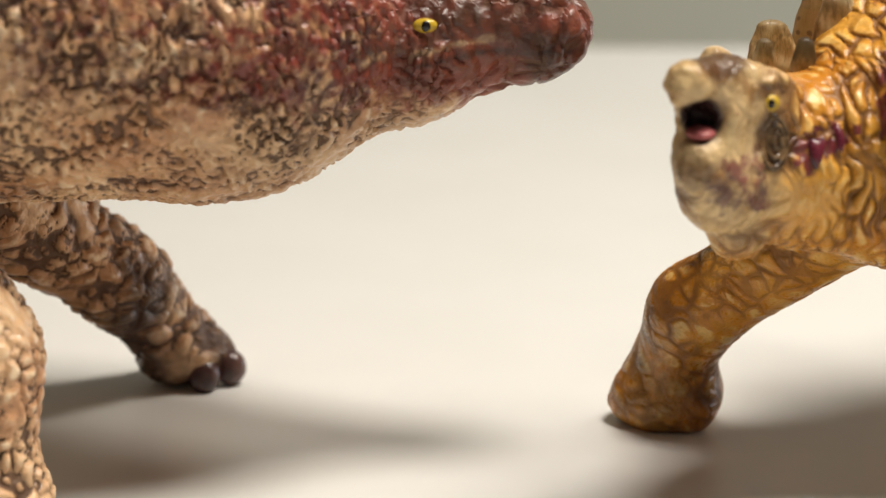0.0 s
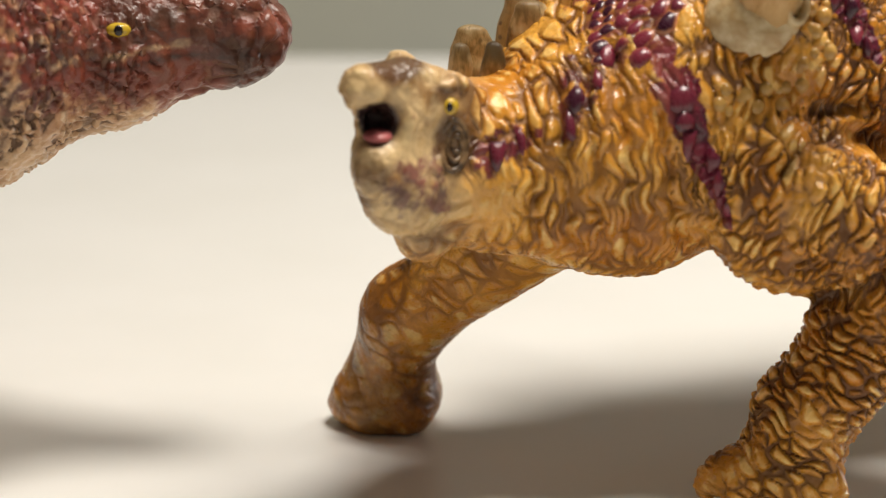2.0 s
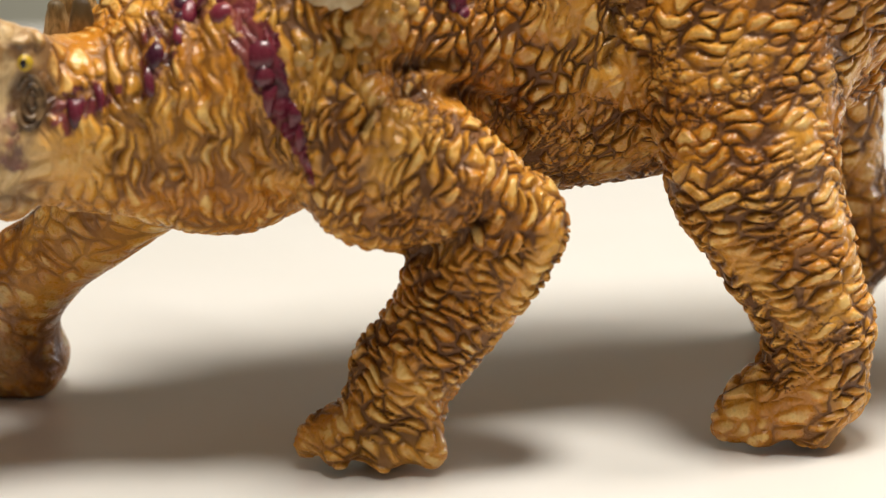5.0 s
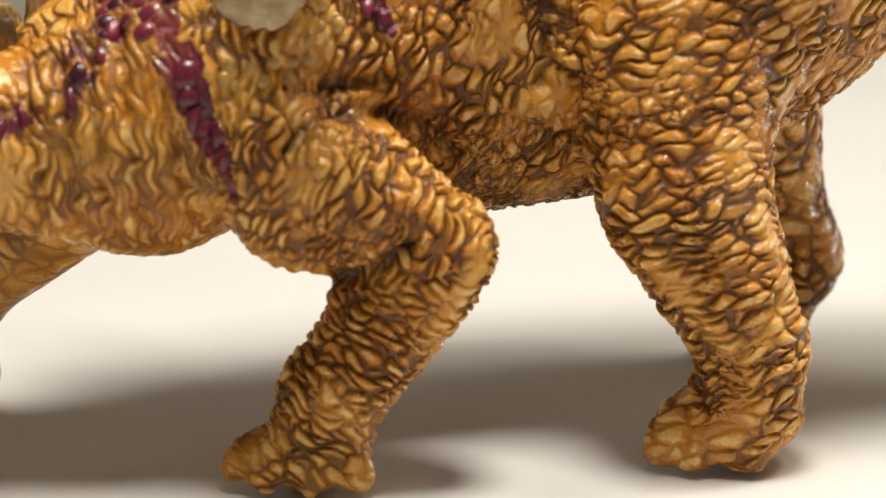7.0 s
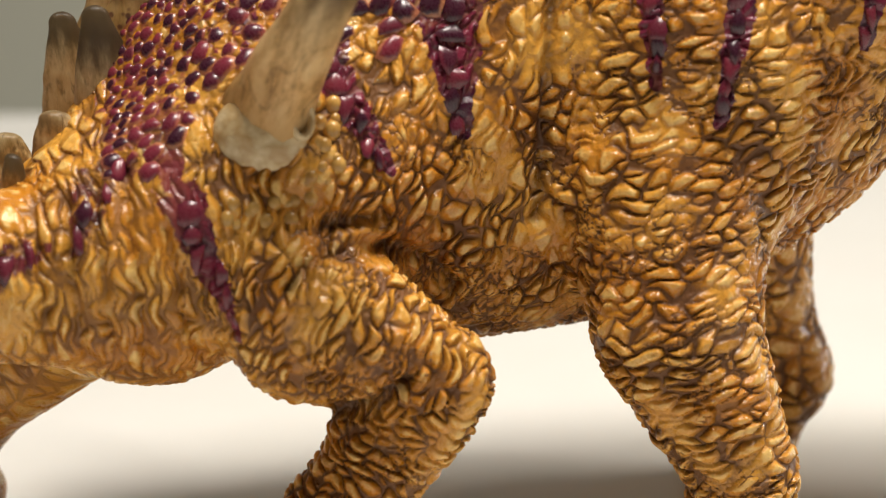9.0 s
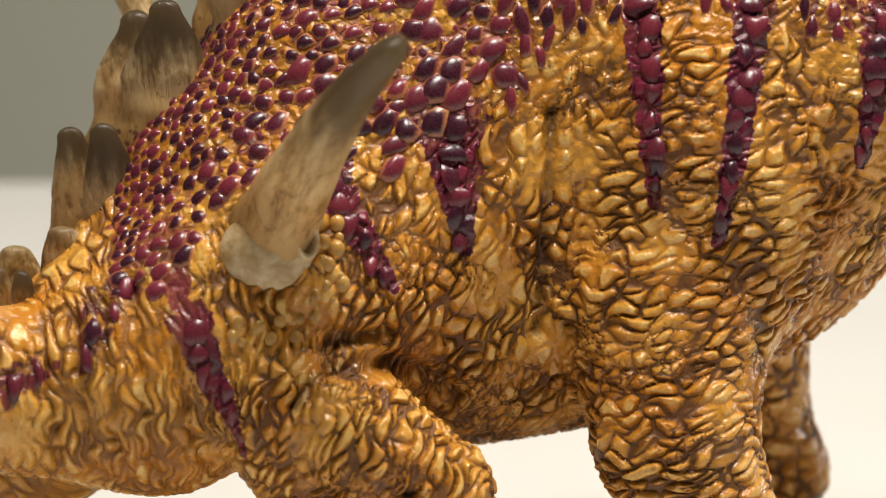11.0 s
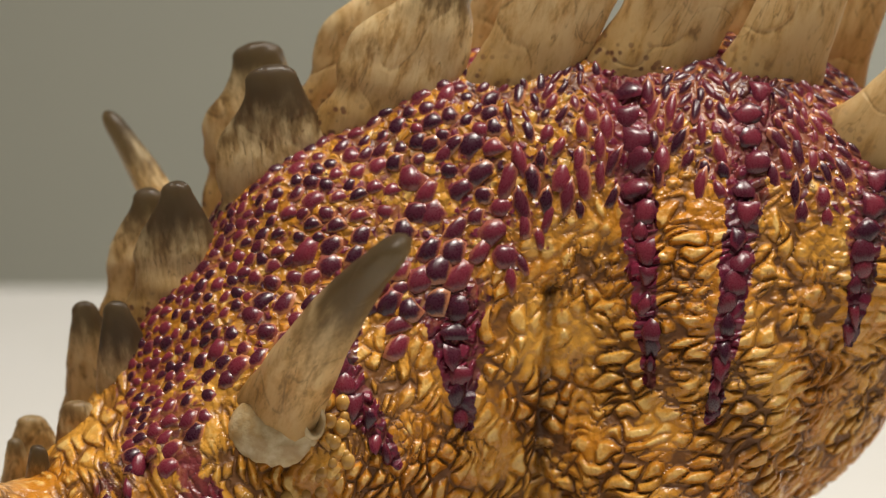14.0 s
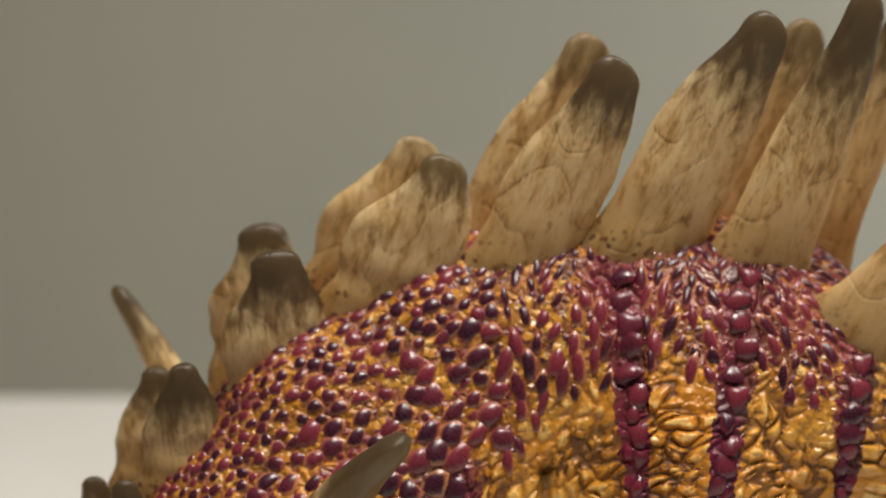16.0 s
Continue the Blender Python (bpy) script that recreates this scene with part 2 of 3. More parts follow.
def shell(parts, cuts, lo, hi, step):
    """The skin of a form as vertices and quads, one vertex a cell of the grid that the skin crosses."""
    axes = [np.arange(a, b, step) for a, b in zip(lo, hi)]
    shape = tuple(len(a) for a in axes)
    field = np.empty(shape)
    yz = np.stack(np.meshgrid(axes[1], axes[2], indexing="ij"), -1).reshape(-1, 2)
    chunk = 12
    for i in range(0, shape[0], chunk):
        xs = axes[0][i:i + chunk]
        p = np.concatenate([np.repeat(xs, len(yz))[:, None], np.tile(yz, (len(xs), 1))], 1)
        field[i:i + chunk] = whole(p, parts, cuts).reshape(len(xs), shape[1], shape[2])
    inside = field < 0
    cell = np.zeros(tuple(s - 1 for s in shape), int)
    corners = [(i, j, k) for i in (0, 1) for j in (0, 1) for k in (0, 1)]
    cut = lambda a, c: a[c[0]:shape[0] - 1 + c[0], c[1]:shape[1] - 1 + c[1], c[2]:shape[2] - 1 + c[2]]
    for c in corners:
        cell += cut(inside, c)
    mixed = (cell > 0) & (cell < 8)
    index = np.full(cell.shape, -1)
    index[mixed] = np.arange(mixed.sum())
    total, count = np.zeros((mixed.sum(), 3)), np.zeros(mixed.sum())
    for a in corners:
        for axis in range(3):
            if a[axis]:
                continue
            b = tuple(1 if n == axis else v for n, v in enumerate(a))
            fa, fb = cut(field, a)[mixed], cut(field, b)[mixed]
            hit = (fa < 0) != (fb < 0)
            t = np.where(hit, fa / np.where(hit, fa - fb, 1), 0)
            pt = np.tile(np.array(a, float), (len(fa), 1))
            pt[:, axis] = t
            total[hit] += pt[hit]
            count[hit] += 1
    verts = np.array(lo) + step * (np.argwhere(mixed) + total / count[:, None])
    quads = []
    for axis in range(3):
        u, v = (axis + 1) % 3, (axis + 2) % 3
        sl = lambda d: tuple(slice(d if n == axis else 0, (shape[n] - 1 + d) if n == axis else shape[n]) for n in range(3))
        a, b = inside[sl(0)], inside[sl(1)]
        for rising in (True, False):
            at = np.argwhere((a & ~b) if rising else (~a & b))
            at = at[(at[:, u] > 0) & (at[:, v] > 0) & (at[:, u] < shape[u] - 1) & (at[:, v] < shape[v] - 1)]
            ring = []
            for du, dv in ((-1, -1), (0, -1), (0, 0), (-1, 0)):
                q = at.copy()
                q[:, u] += du
                q[:, v] += dv
                ring.append(index[q[:, 0], q[:, 1], q[:, 2]])
            ring = np.stack(ring, 1)
            quads.append(ring if rising else ring[:, ::-1])
    return verts, np.concatenate(quads)


def relax(verts, quads, times):
    for _ in range(times):
        total, count = np.zeros_like(verts), np.zeros(len(verts))
        for i in range(4):
            for j in ((i + 1) % 4, (i + 3) % 4):
                np.add.at(total, quads[:, i], verts[quads[:, j]])
                np.add.at(count, quads[:, i], 1)
        verts = verts * 0.4 + 0.6 * total / count[:, None]
    return verts


def finer(verts, quads):
    """Each quad into four."""
    n = len(verts)
    pairs = np.sort(np.stack([quads, np.roll(quads, -1, 1)], -1).reshape(-1, 2), 1)
    keys, back = np.unique(pairs[:, 0] * n + pairs[:, 1], return_inverse=True)
    mids = (verts[keys // n] + verts[keys % n]) / 2
    e = back.reshape(-1, 4) + n
    c = np.arange(len(quads)) + n + len(keys)
    new_quads = np.concatenate([np.stack([quads[:, i], e[:, i], c, e[:, i - 1]], 1) for i in range(4)])
    return np.concatenate([verts, mids, verts[quads].mean(1)]), new_quads


def normals_of(verts, quads):
    n = np.cross(verts[quads[:, 2]] - verts[quads[:, 0]], verts[quads[:, 3]] - verts[quads[:, 1]])
    total = np.zeros_like(verts)
    for i in range(4):
        np.add.at(total, quads[:, i], n)
    return total / (np.linalg.norm(total, axis=1, keepdims=True) + 1e-9)


def scatter(cell):
    """Three repeatable random numbers for each cell of a lattice."""
    h = (cell[:, 0] * 73856093) ^ (cell[:, 1] * 19349663) ^ (cell[:, 2] * 83492791)
    out = []
    for m in (2654435761, 2246822519, 3266489917):
        v = (h * m) & 0xFFFFFFFF
        v = ((v ^ (v >> 15)) * 2246822519) & 0xFFFFFFFF
        out.append(((v ^ (v >> 13)) & 0xFFFF) / 65536.0)
    return np.stack(out, 1)


def folds(co):
    """How far places lie from the grooves between the scattered cells of a lattice: 0 in a groove."""
    base = np.floor(co).astype(np.int64)
    f1, f2 = np.full(len(co), 9.0), np.full(len(co), 9.0)
    for i in (-1, 0, 1):
        for j in (-1, 0, 1):
            for k in (-1, 0, 1):
                c = base + (i, j, k)
                d = np.linalg.norm(c + scatter(c) - co, axis=1)
                f2 = np.minimum(f2, np.maximum(f1, d))
                f1 = np.minimum(f1, d)
    return f2 - f1


def ripple(p, size, seed):
    """A soft uneven field between -1 and 1, with swells of that size in millimetres."""
    rng = np.random.default_rng(seed)
    total = np.zeros(len(p))
    for _ in range(5):
        way = rng.normal(size=3)
        total += np.sin(p @ (way / np.linalg.norm(way)) * (2 * math.pi / size) * rng.uniform(0.7, 1.4) + rng.uniform(0, 6.3))
    return np.clip(total / 2.6, -1, 1)


def skin_way(p, axis, cell):
    """Coordinates along and across an axis, measured in cells and bent a little."""
    turn = np.array(Vector(axis).normalized().to_track_quat("Z", "Y").to_matrix())
    bent = p + 0.55 * np.stack([ripple(p, 5.5, 1), ripple(p, 5.5, 2), ripple(p, 5.5, 3)], 1)
    return (bent @ turn) / np.array(cell)


def part(name, bm, material, parent, label=""):
    mesh = bpy.data.meshes.new(name)
    bm.to_mesh(mesh)
    bm.free()
    mesh.shade_smooth()
    mesh.materials.append(material)
    ob = new(name, mesh)
    ob.parent = parent
    return tagged(ob, label)


def thing(name, base, label, category, group=""):
    ob = new(name)
    ob.empty_display_size = 0.01
    ob.location = [c * MM for c in base]
    bpy.context.view_layer.update()
    return tagged(ob, label, category, group)


def adopt(ob, parent):
    ob.parent = parent
    ob.matrix_parent_inverse = Matrix.Translation([-c for c in parent.location])
    return ob


def wedge(p, rows):
    """How deep places lie in tapering painted stripes, given as x, z at the root, x, z at the tip and the width at the root."""
    best = np.zeros(len(p))
    for x0, z0, x1, z1, w in rows:
        a, ab = np.array([x0, z0]), np.array([x1 - x0, z1 - z0])
        q = p[:, [0, 2]]
        t = np.clip((q - a) @ ab / (ab @ ab), 0, 1)
        d = np.linalg.norm(q - a - t[:, None] * ab, axis=1)
        width = w * (1 - 0.8 * t)
        best = np.maximum(best, np.clip(1.75 - 1.15 * d / width, 0, 1))
    return best


def figure(parent, parts, cuts, lo, hi, step, levels, material, paint, depth):
    """Meshes one figure, folds its skin and parts it into head, body, legs and tail, which share their borders."""
    verts, quads = shell(parts, cuts, lo, hi, step)
    verts = relax(verts, quads, 2)
    for _ in range(levels):
        verts, quads = finer(verts, quads)
        verts = relax(verts, quads, 1)
    dist = np.stack([form(verts, s) for s in parts], 1)
    near = dist.argmin(1)
    share = np.exp(-np.clip(dist - dist.min(1, keepdims=True), 0, 12) * 1.2)
    share /= share.sum(1, keepdims=True)
    normal = normals_of(verts, quads)
    marks = paint(verts, normal)
    first, second = np.zeros(len(verts)), np.zeros(len(verts))
    for i, s in enumerate(parts):
        here = np.nonzero(share[:, i] > 0.04)[0]
        for axis, mine in ((s["axis"], True), (s.get("axis_low"), False)):
            if axis is None:
                continue
            low = s["low"](verts[here]) if "low" in s else np.zeros(len(here), bool)
            at = here[~low if mine else low]
            way = skin_way(verts[at], axis, s["cell"]) / 1.12 + 31.7 * i
            first[at] += share[at, i] * folds(way)
            second[at] += share[at, i] * folds(way * (1.7, 1.7, 1.9) + 5.3)
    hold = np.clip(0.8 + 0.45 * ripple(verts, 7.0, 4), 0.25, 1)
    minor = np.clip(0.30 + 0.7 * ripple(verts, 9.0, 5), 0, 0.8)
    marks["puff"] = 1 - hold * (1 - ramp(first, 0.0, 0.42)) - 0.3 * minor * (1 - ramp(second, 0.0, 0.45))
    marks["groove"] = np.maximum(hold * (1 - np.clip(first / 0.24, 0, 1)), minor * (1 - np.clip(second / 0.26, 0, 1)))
    deep = share @ np.array([s.get("deep", 1.0) for s in parts])
    amount = depth * deep * (1 - 0.75 * marks["smooth"]) * (1 - 0.6 * marks["back"])
    verts = verts + normal * (amount * (marks["puff"] - 0.6) - 1.3 * marks["crease"])[:, None]
    normal = normals_of(verts, quads)
    label = near[quads[:, 0]]
    made = []
    for i, s in enumerate(parts):
        mine = quads[label == i]
        used, back = np.unique(mine, return_inverse=True)
        mesh = bpy.data.meshes.new(s["name"])
        mesh.from_pydata((verts[used] * MM).tolist(), [], back.reshape(-1, 4).tolist())
        mesh.shade_smooth()
        mesh.normals_split_custom_set_from_vertices(normal[used].tolist())
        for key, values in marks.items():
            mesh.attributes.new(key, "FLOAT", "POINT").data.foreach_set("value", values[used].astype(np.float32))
        mesh.materials.append(material)
        made.append(adopt(tagged(new(s["name"], mesh), s.get("label", "")), parent))
    return verts, normal, marks, near, made


def ramp(v, a, b):
    t = np.clip((v - a) / (b - a), 0, 1)
    return t * t * (3 - 2 * t)


def ball(name, centre, radii, material, parent, label="", detail=3):
    bm = bmesh.new()
    bmesh.ops.create_icosphere(bm, subdivisions=detail, radius=1.0)
    for v in bm.verts:
        v.co = Vector((v.co.x * radii[0], v.co.y * radii[1], v.co.z * radii[2])) * MM + Vector(centre) * MM
    return adopt(part(name, bm, material, None, label), parent)


def horn(name, parent, root, tip, left, right, thick, face=(0, -1, 0), bow=0.0, inked=1.0, label="", sink=9.0):
    """A plate or spike: lens-shaped cuts along a bent line from its root to its tip, with the half widths of both sides in millimetres."""
    root, tip = Vector(root), Vector(tip)
    up = (tip - root).normalized()
    out = Vector(face)
    out = (out - up * out.dot(up)).normalized()
    side = up.cross(out).normalized()
    length = (tip - root).length
    steps = [-sink / length, *(i / 26 * 0.9 for i in range(27)), 0.925, 0.95, 0.97, 0.985, 0.995, 1.0]
    stations = (0.0, 0.25, 0.5, 0.75, 0.9)
    around = 32
    soft = lambda t, w: sum(float(np.interp(t + d, stations, w)) for d in (-0.08, -0.04, 0.0, 0.04, 0.08)) / 5
    bm = bmesh.new()
    lay_a = bm.verts.layers.float.new("along")
    lay_i = bm.verts.layers.float.new("inked")
    lay_g = bm.verts.layers.float_vector.new("grainway")
    rows = []
    for t in steps:
        cap = math.sqrt(max(0.0025, 1 - max(0.0, (t - 0.9) / 0.1) ** 2))
        wl, wr = max(0.3, soft(min(max(t, 0.0), 0.9), left)) * cap, max(0.3, soft(min(max(t, 0.0), 0.9), right)) * cap
        flare = 1 + 0.22 * max(0.0, 0.16 - max(t, 0.0)) / 0.16
        wl, wr = wl * flare, wr * flare
        mid = root + up * (length * t) + side * (bow * 4 * t * (1 - t))
        ring = []
        for j in range(around):
            a = 2 * math.pi * j / around
            wob = noise.noise(Vector((math.cos(a) * 1.3, t * 6.0, math.sin(a) * 1.3)) + root * 0.37)
            fine = noise.noise(Vector((math.cos(a) * 6, t * 9.0, math.sin(a) * 6)) + root * 0.61)
            c = math.copysign(abs(math.cos(a)) ** 0.8, math.cos(a))
            half = (wr if c > 0 else wl) * (1 + 0.06 * wob + 0.03 * fine)
            deep = thick * 0.5 * (1 - 0.5 * max(t, 0)) * cap ** 0.7 * (1 + 0.2 * wob + 0.1 * fine)
            v = bm.verts.new((mid + side * (half * c) + out * (deep * math.sin(a))) * MM)
            v[lay_a] = max(0.0, t)
            v[lay_i] = inked
            v[lay_g] = (c * half * 1.0, math.sin(a) * 1.5, t * length * 0.14 + root.x)
            ring.append(v)
        rows.append(ring)
    for a, b in zip(rows, rows[1:]):
        for j in range(around):
            bm.faces.new((a[j], a[(j + 1) % around], b[(j + 1) % around], b[j]))
    bm.faces.new(rows[-1])
    bmesh.ops.recalc_face_normals(bm, faces=bm.faces)
    return adopt(part(name, bm, HORN, None, label), parent)


# ---- the room and the table ----
def slab(name, lo, hi, material, label="", bevel=0.0):
    bm = bmesh.new()
    bmesh.ops.create_cube(bm, size=1.0)
    for v in bm.verts:
        v.co = Vector([(a + b) / 2 + c * (b - a) for a, b, c in zip(lo, hi, v.co)])
    if bevel:
        bmesh.ops.bevel(bm, geom=list(bm.edges), offset=bevel, segments=3, affect="EDGES")
    mesh = bpy.data.meshes.new(name)
    bm.to_mesh(mesh)
    bm.free()
    mesh.materials.append(material)
    return tagged(new(name, mesh), label or name, kind="structure")


table = thing("table", (0, 0, -760), "white table with a smooth bright top and square legs", "table")


def slab_part(name, lo, hi, bevel):
    ob = slab(name, lo, hi, PAPER, "", bevel)
    del ob["kind"], ob["label"]
    return adopt(ob, table)


slab_part("tabletop", (-0.6, -0.45, -0.03), (0.8, 0.232, 0.0), 0.003)
for x, y in ((-0.56, -0.41), (0.76, -0.41), (-0.56, 0.192), (0.76, 0.192)):
    slab_part("leg", (x - 0.025, y - 0.025, -0.76), (x + 0.025, y + 0.025, -0.032), 0.002)
slab("wall_north", (-2.0, 0.95, -0.76), (2.2, 1.05, 1.9), WALL, "plain grey wall behind the table")
slab("floor", (-2.0, -2.0, -0.80), (2.2, 1.05, -0.76), WALL, "plain grey floor")

# ---- the ochre plated figure ----
kentro = thing("dinosaur_figure", (90, 10, 0), "ochre plated dinosaur figure with purple stripes on white table", "toy figure", "toy dinosaurs")
HEAD = dict(name="head", axis=(-0.6, -0.6, 0.3), cell=(2.6, 2.6, 1.7), k=2.2, label="cream beaked head with open mouth", rows=[
        (36, -1, 41, 28.5, -8, 46.0, 5.0, 3.6), (28.5, -8, 46.8, 24.4, -12.5, 48.6, 3.0, 2.2), (24.6, -12.6, 47.4, 2.0, 1.8, 2.2), (35, -1, 37, 28.5, -8, 37, 8.2, 4.8),
        (25.8, -12.0, 39.6, 2.8, 3.0, 3.5), (28.6, -10.6, 44.0, 28.4, -9.6, 36, 1.7, 2.2), (28.6, -9.0, 48.6, 35.0, -6.6, 47.0, 1.0, 1.2),
        (24.4, -9.6, 47.0, 24.7, -9.8, 40.5, 1.1, 1.2), (33.9, -4.6, 41.2, 2.2, 2.6, 3.2), (28.2, -8.5, 35.2, 3.4, 3.4, 3.3), (30.5, -5.0, 31.0, 3.2, 3.0, 3.6), (28.0, -3.0, 48.0, 2.0, 2.0, 2.4)])
NECK = dict(name="neck", deep=0.8, axis=(1, 0.3, 0.1), cell=(4.0, 4.0, 1.15), k=4.0, rows=[
        (39.5, 1.0, 36.3, 51, 6, 38.0, 9.2, 14.0), (51, 6, 38.0, 59, 9.5, 42.3, 14.0, 16.4), (41, 6.5, 42, 54, 15, 58.5, 4.2, 5.6)])
TORSO = dict(name="torso", deep=0.75, axis=(0.85, 0.1, -0.4), cell=(2.9, 2.4, 1.38), k=8.0, rows=[
        (60, 10, 43, 65, 12, 46, 15.0, 17.5), (75, 18, 50.5, 23, 16.0, 25), (101, 25, 59, 36, 17.8, 32.5), (119, 25, 64, 20, 19, 26), (88, 20, 37, 20, 11.5, 11.5), (54, 15, 58.5, 67, 20, 70.5, 5.6, 6.4), (67, 20, 70.5, 82, 23, 78.5, 6.4, 7.5)])
TAIL = dict(name="tail", axis=(0.2, 0.1, 1), cell=(4.0, 3.4, 1.8), k=8.0, rows=[
        (128, 25, 66, 152, 29, 64, 18.5, 12.5), (152, 29, 64, 190, 34, 58, 12.5, 4.5)])
NEAR_ARM = dict(name="foreleg", axis=(0.85, 0, -0.35), axis_low=(0.6, 0, 0.8), low=lambda p: p[:, 2] < 22 + 0.25 * (p[:, 0] - 72), cell=(2.8, 2.8, 1.12), k=1.4, rows=[
        (77.5, -3.0, 24.5, 72.8, -3.0, 22.6, 3.6, 2.4),
        (68.5, -3.0, 35.4, 83.2, -3.0, 26.4, 8.8, 6.0), (69.0, -3.0, 31.3, 8.4, 6.5, 7.6), (81.4, -2.4, 23.4, 71.4, -3, 10, 6.3, 5.7), (71.4, -3, 10, 69.7, -3.5, 5, 5.6, 5.2),
        (69.3, -3.0, 4.8, 6.2, 4.2, 3.2), (62.6, -3.6, 4.2, 60.9, -4.4, 2.4, 2.1, 1.9), (65.2, -5.8, 4.2, 64.3, -7.4, 2.0, 2.0, 1.8), (69.3, -6.2, 3.8, 69.4, -8.2, 1.8, 2.0, 1.7), (73.6, -5.6, 4.2, 74.3, -7.0, 2.1, 2.2, 1.9)])
FAR_ARM = dict(name="foreleg", deep=0.4, axis=(0.6, 0, 1), cell=(3.0, 3.0, 2.0), k=3.0, label="ochre foreleg stepping forward", rows=[
        (46, 10, 30, 28.6, 18.5, 15.0, 6.2, 4.9), (28.6, 18.5, 15.0, 26.0, 22.5, 6.6, 5.0, 4.8), (26.6, 23, 3.8, 6.1, 5.0, 3.8), (21.3, 23, 2.4, 2.2, 2.4, 2.4), (24.1, 19.8, 2.2, 2.1, 2.3, 2.2), (28.7, 19.6, 2.2, 2.2, 2.3, 2.2)])
NEAR_LEG = dict(name="hind_leg", axis=(-0.3, 0, 1), cell=(3.2, 3.2, 1.2), k=2.0, rows=[
        (112, 13.5, 56, 14.5, 12.5, 23), (108.0, 11, 44, 108.9, 4.0, 29.5, 12.5, 8.9), (108.9, 4.0, 29.5, 112.4, 3.0, 22, 8.9, 7.3), (112.4, 3.0, 22, 116.3, 2.5, 13.5, 7.3, 5.8), (116.3, 2.5, 13.5, 116.0, 2.5, 7, 5.8, 5.8),
        (114.2, 2.6, 5.4, 7.4, 5.0, 4.2), (107.6, 1.8, 4.2, 106.4, 1.0, 2.4, 2.4, 2.2), (110.8, 0.2, 4.0, 110.2, -1.0, 2.1, 2.3, 2.1), (115.2, 0.0, 4.2, 115.8, -1.4, 2.2, 2.5, 2.2)])
FAR_LEG = dict(name="hind_leg", deep=0.5, axis=(0.2, 0, 1), cell=(3.0, 3.0, 2.0), k=4.0, rows=[
        (117, 34, 46, 119.5, 36, 30, 12, 7.0), (119.5, 36, 30, 125.0, 38.5, 13, 7.0, 5.0), (125.0, 38.5, 13, 121.0, 39, 5, 5.0, 4.4), (119, 38, 3.4, 7.0, 5.5, 3.4)])
KENTRO = [HEAD, NECK, TORSO, TAIL, NEAR_ARM, FAR_ARM, NEAR_LEG, FAR_LEG]
STRIPES = [(54, 53, 56.5, 46, 2.4), (56.5, 47, 62.3, 32.5, 2.0), (71, 61, 78.2, 48.5, 2.3), (84, 66, 85.9, 51.5, 3.4), (103.5, 91, 106, 57, 3.0), (119, 91, 112.8, 53, 3.0), (132.5, 84, 128.5, 60, 3.0)]
SPECKLES = [(46.8, 47, 45, 41.5, 2.2), (50, 51, 47, 46, 2.6), (37.5, 40.2, 42.5, 42.0, 2.4), (30.0, 37.6, 33.0, 35.2, 3.4)]

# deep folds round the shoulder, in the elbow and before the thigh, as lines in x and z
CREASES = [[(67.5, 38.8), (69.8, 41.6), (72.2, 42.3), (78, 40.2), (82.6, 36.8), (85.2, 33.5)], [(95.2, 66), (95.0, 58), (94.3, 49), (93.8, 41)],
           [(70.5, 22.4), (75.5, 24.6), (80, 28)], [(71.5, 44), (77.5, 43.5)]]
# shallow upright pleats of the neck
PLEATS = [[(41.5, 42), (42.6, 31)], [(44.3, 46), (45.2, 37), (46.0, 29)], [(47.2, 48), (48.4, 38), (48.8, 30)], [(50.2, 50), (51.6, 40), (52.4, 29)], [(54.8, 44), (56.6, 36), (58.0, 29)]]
MOUTH = (25.9, -14.4, 44.5, 2.2, 5.0, 2.1)


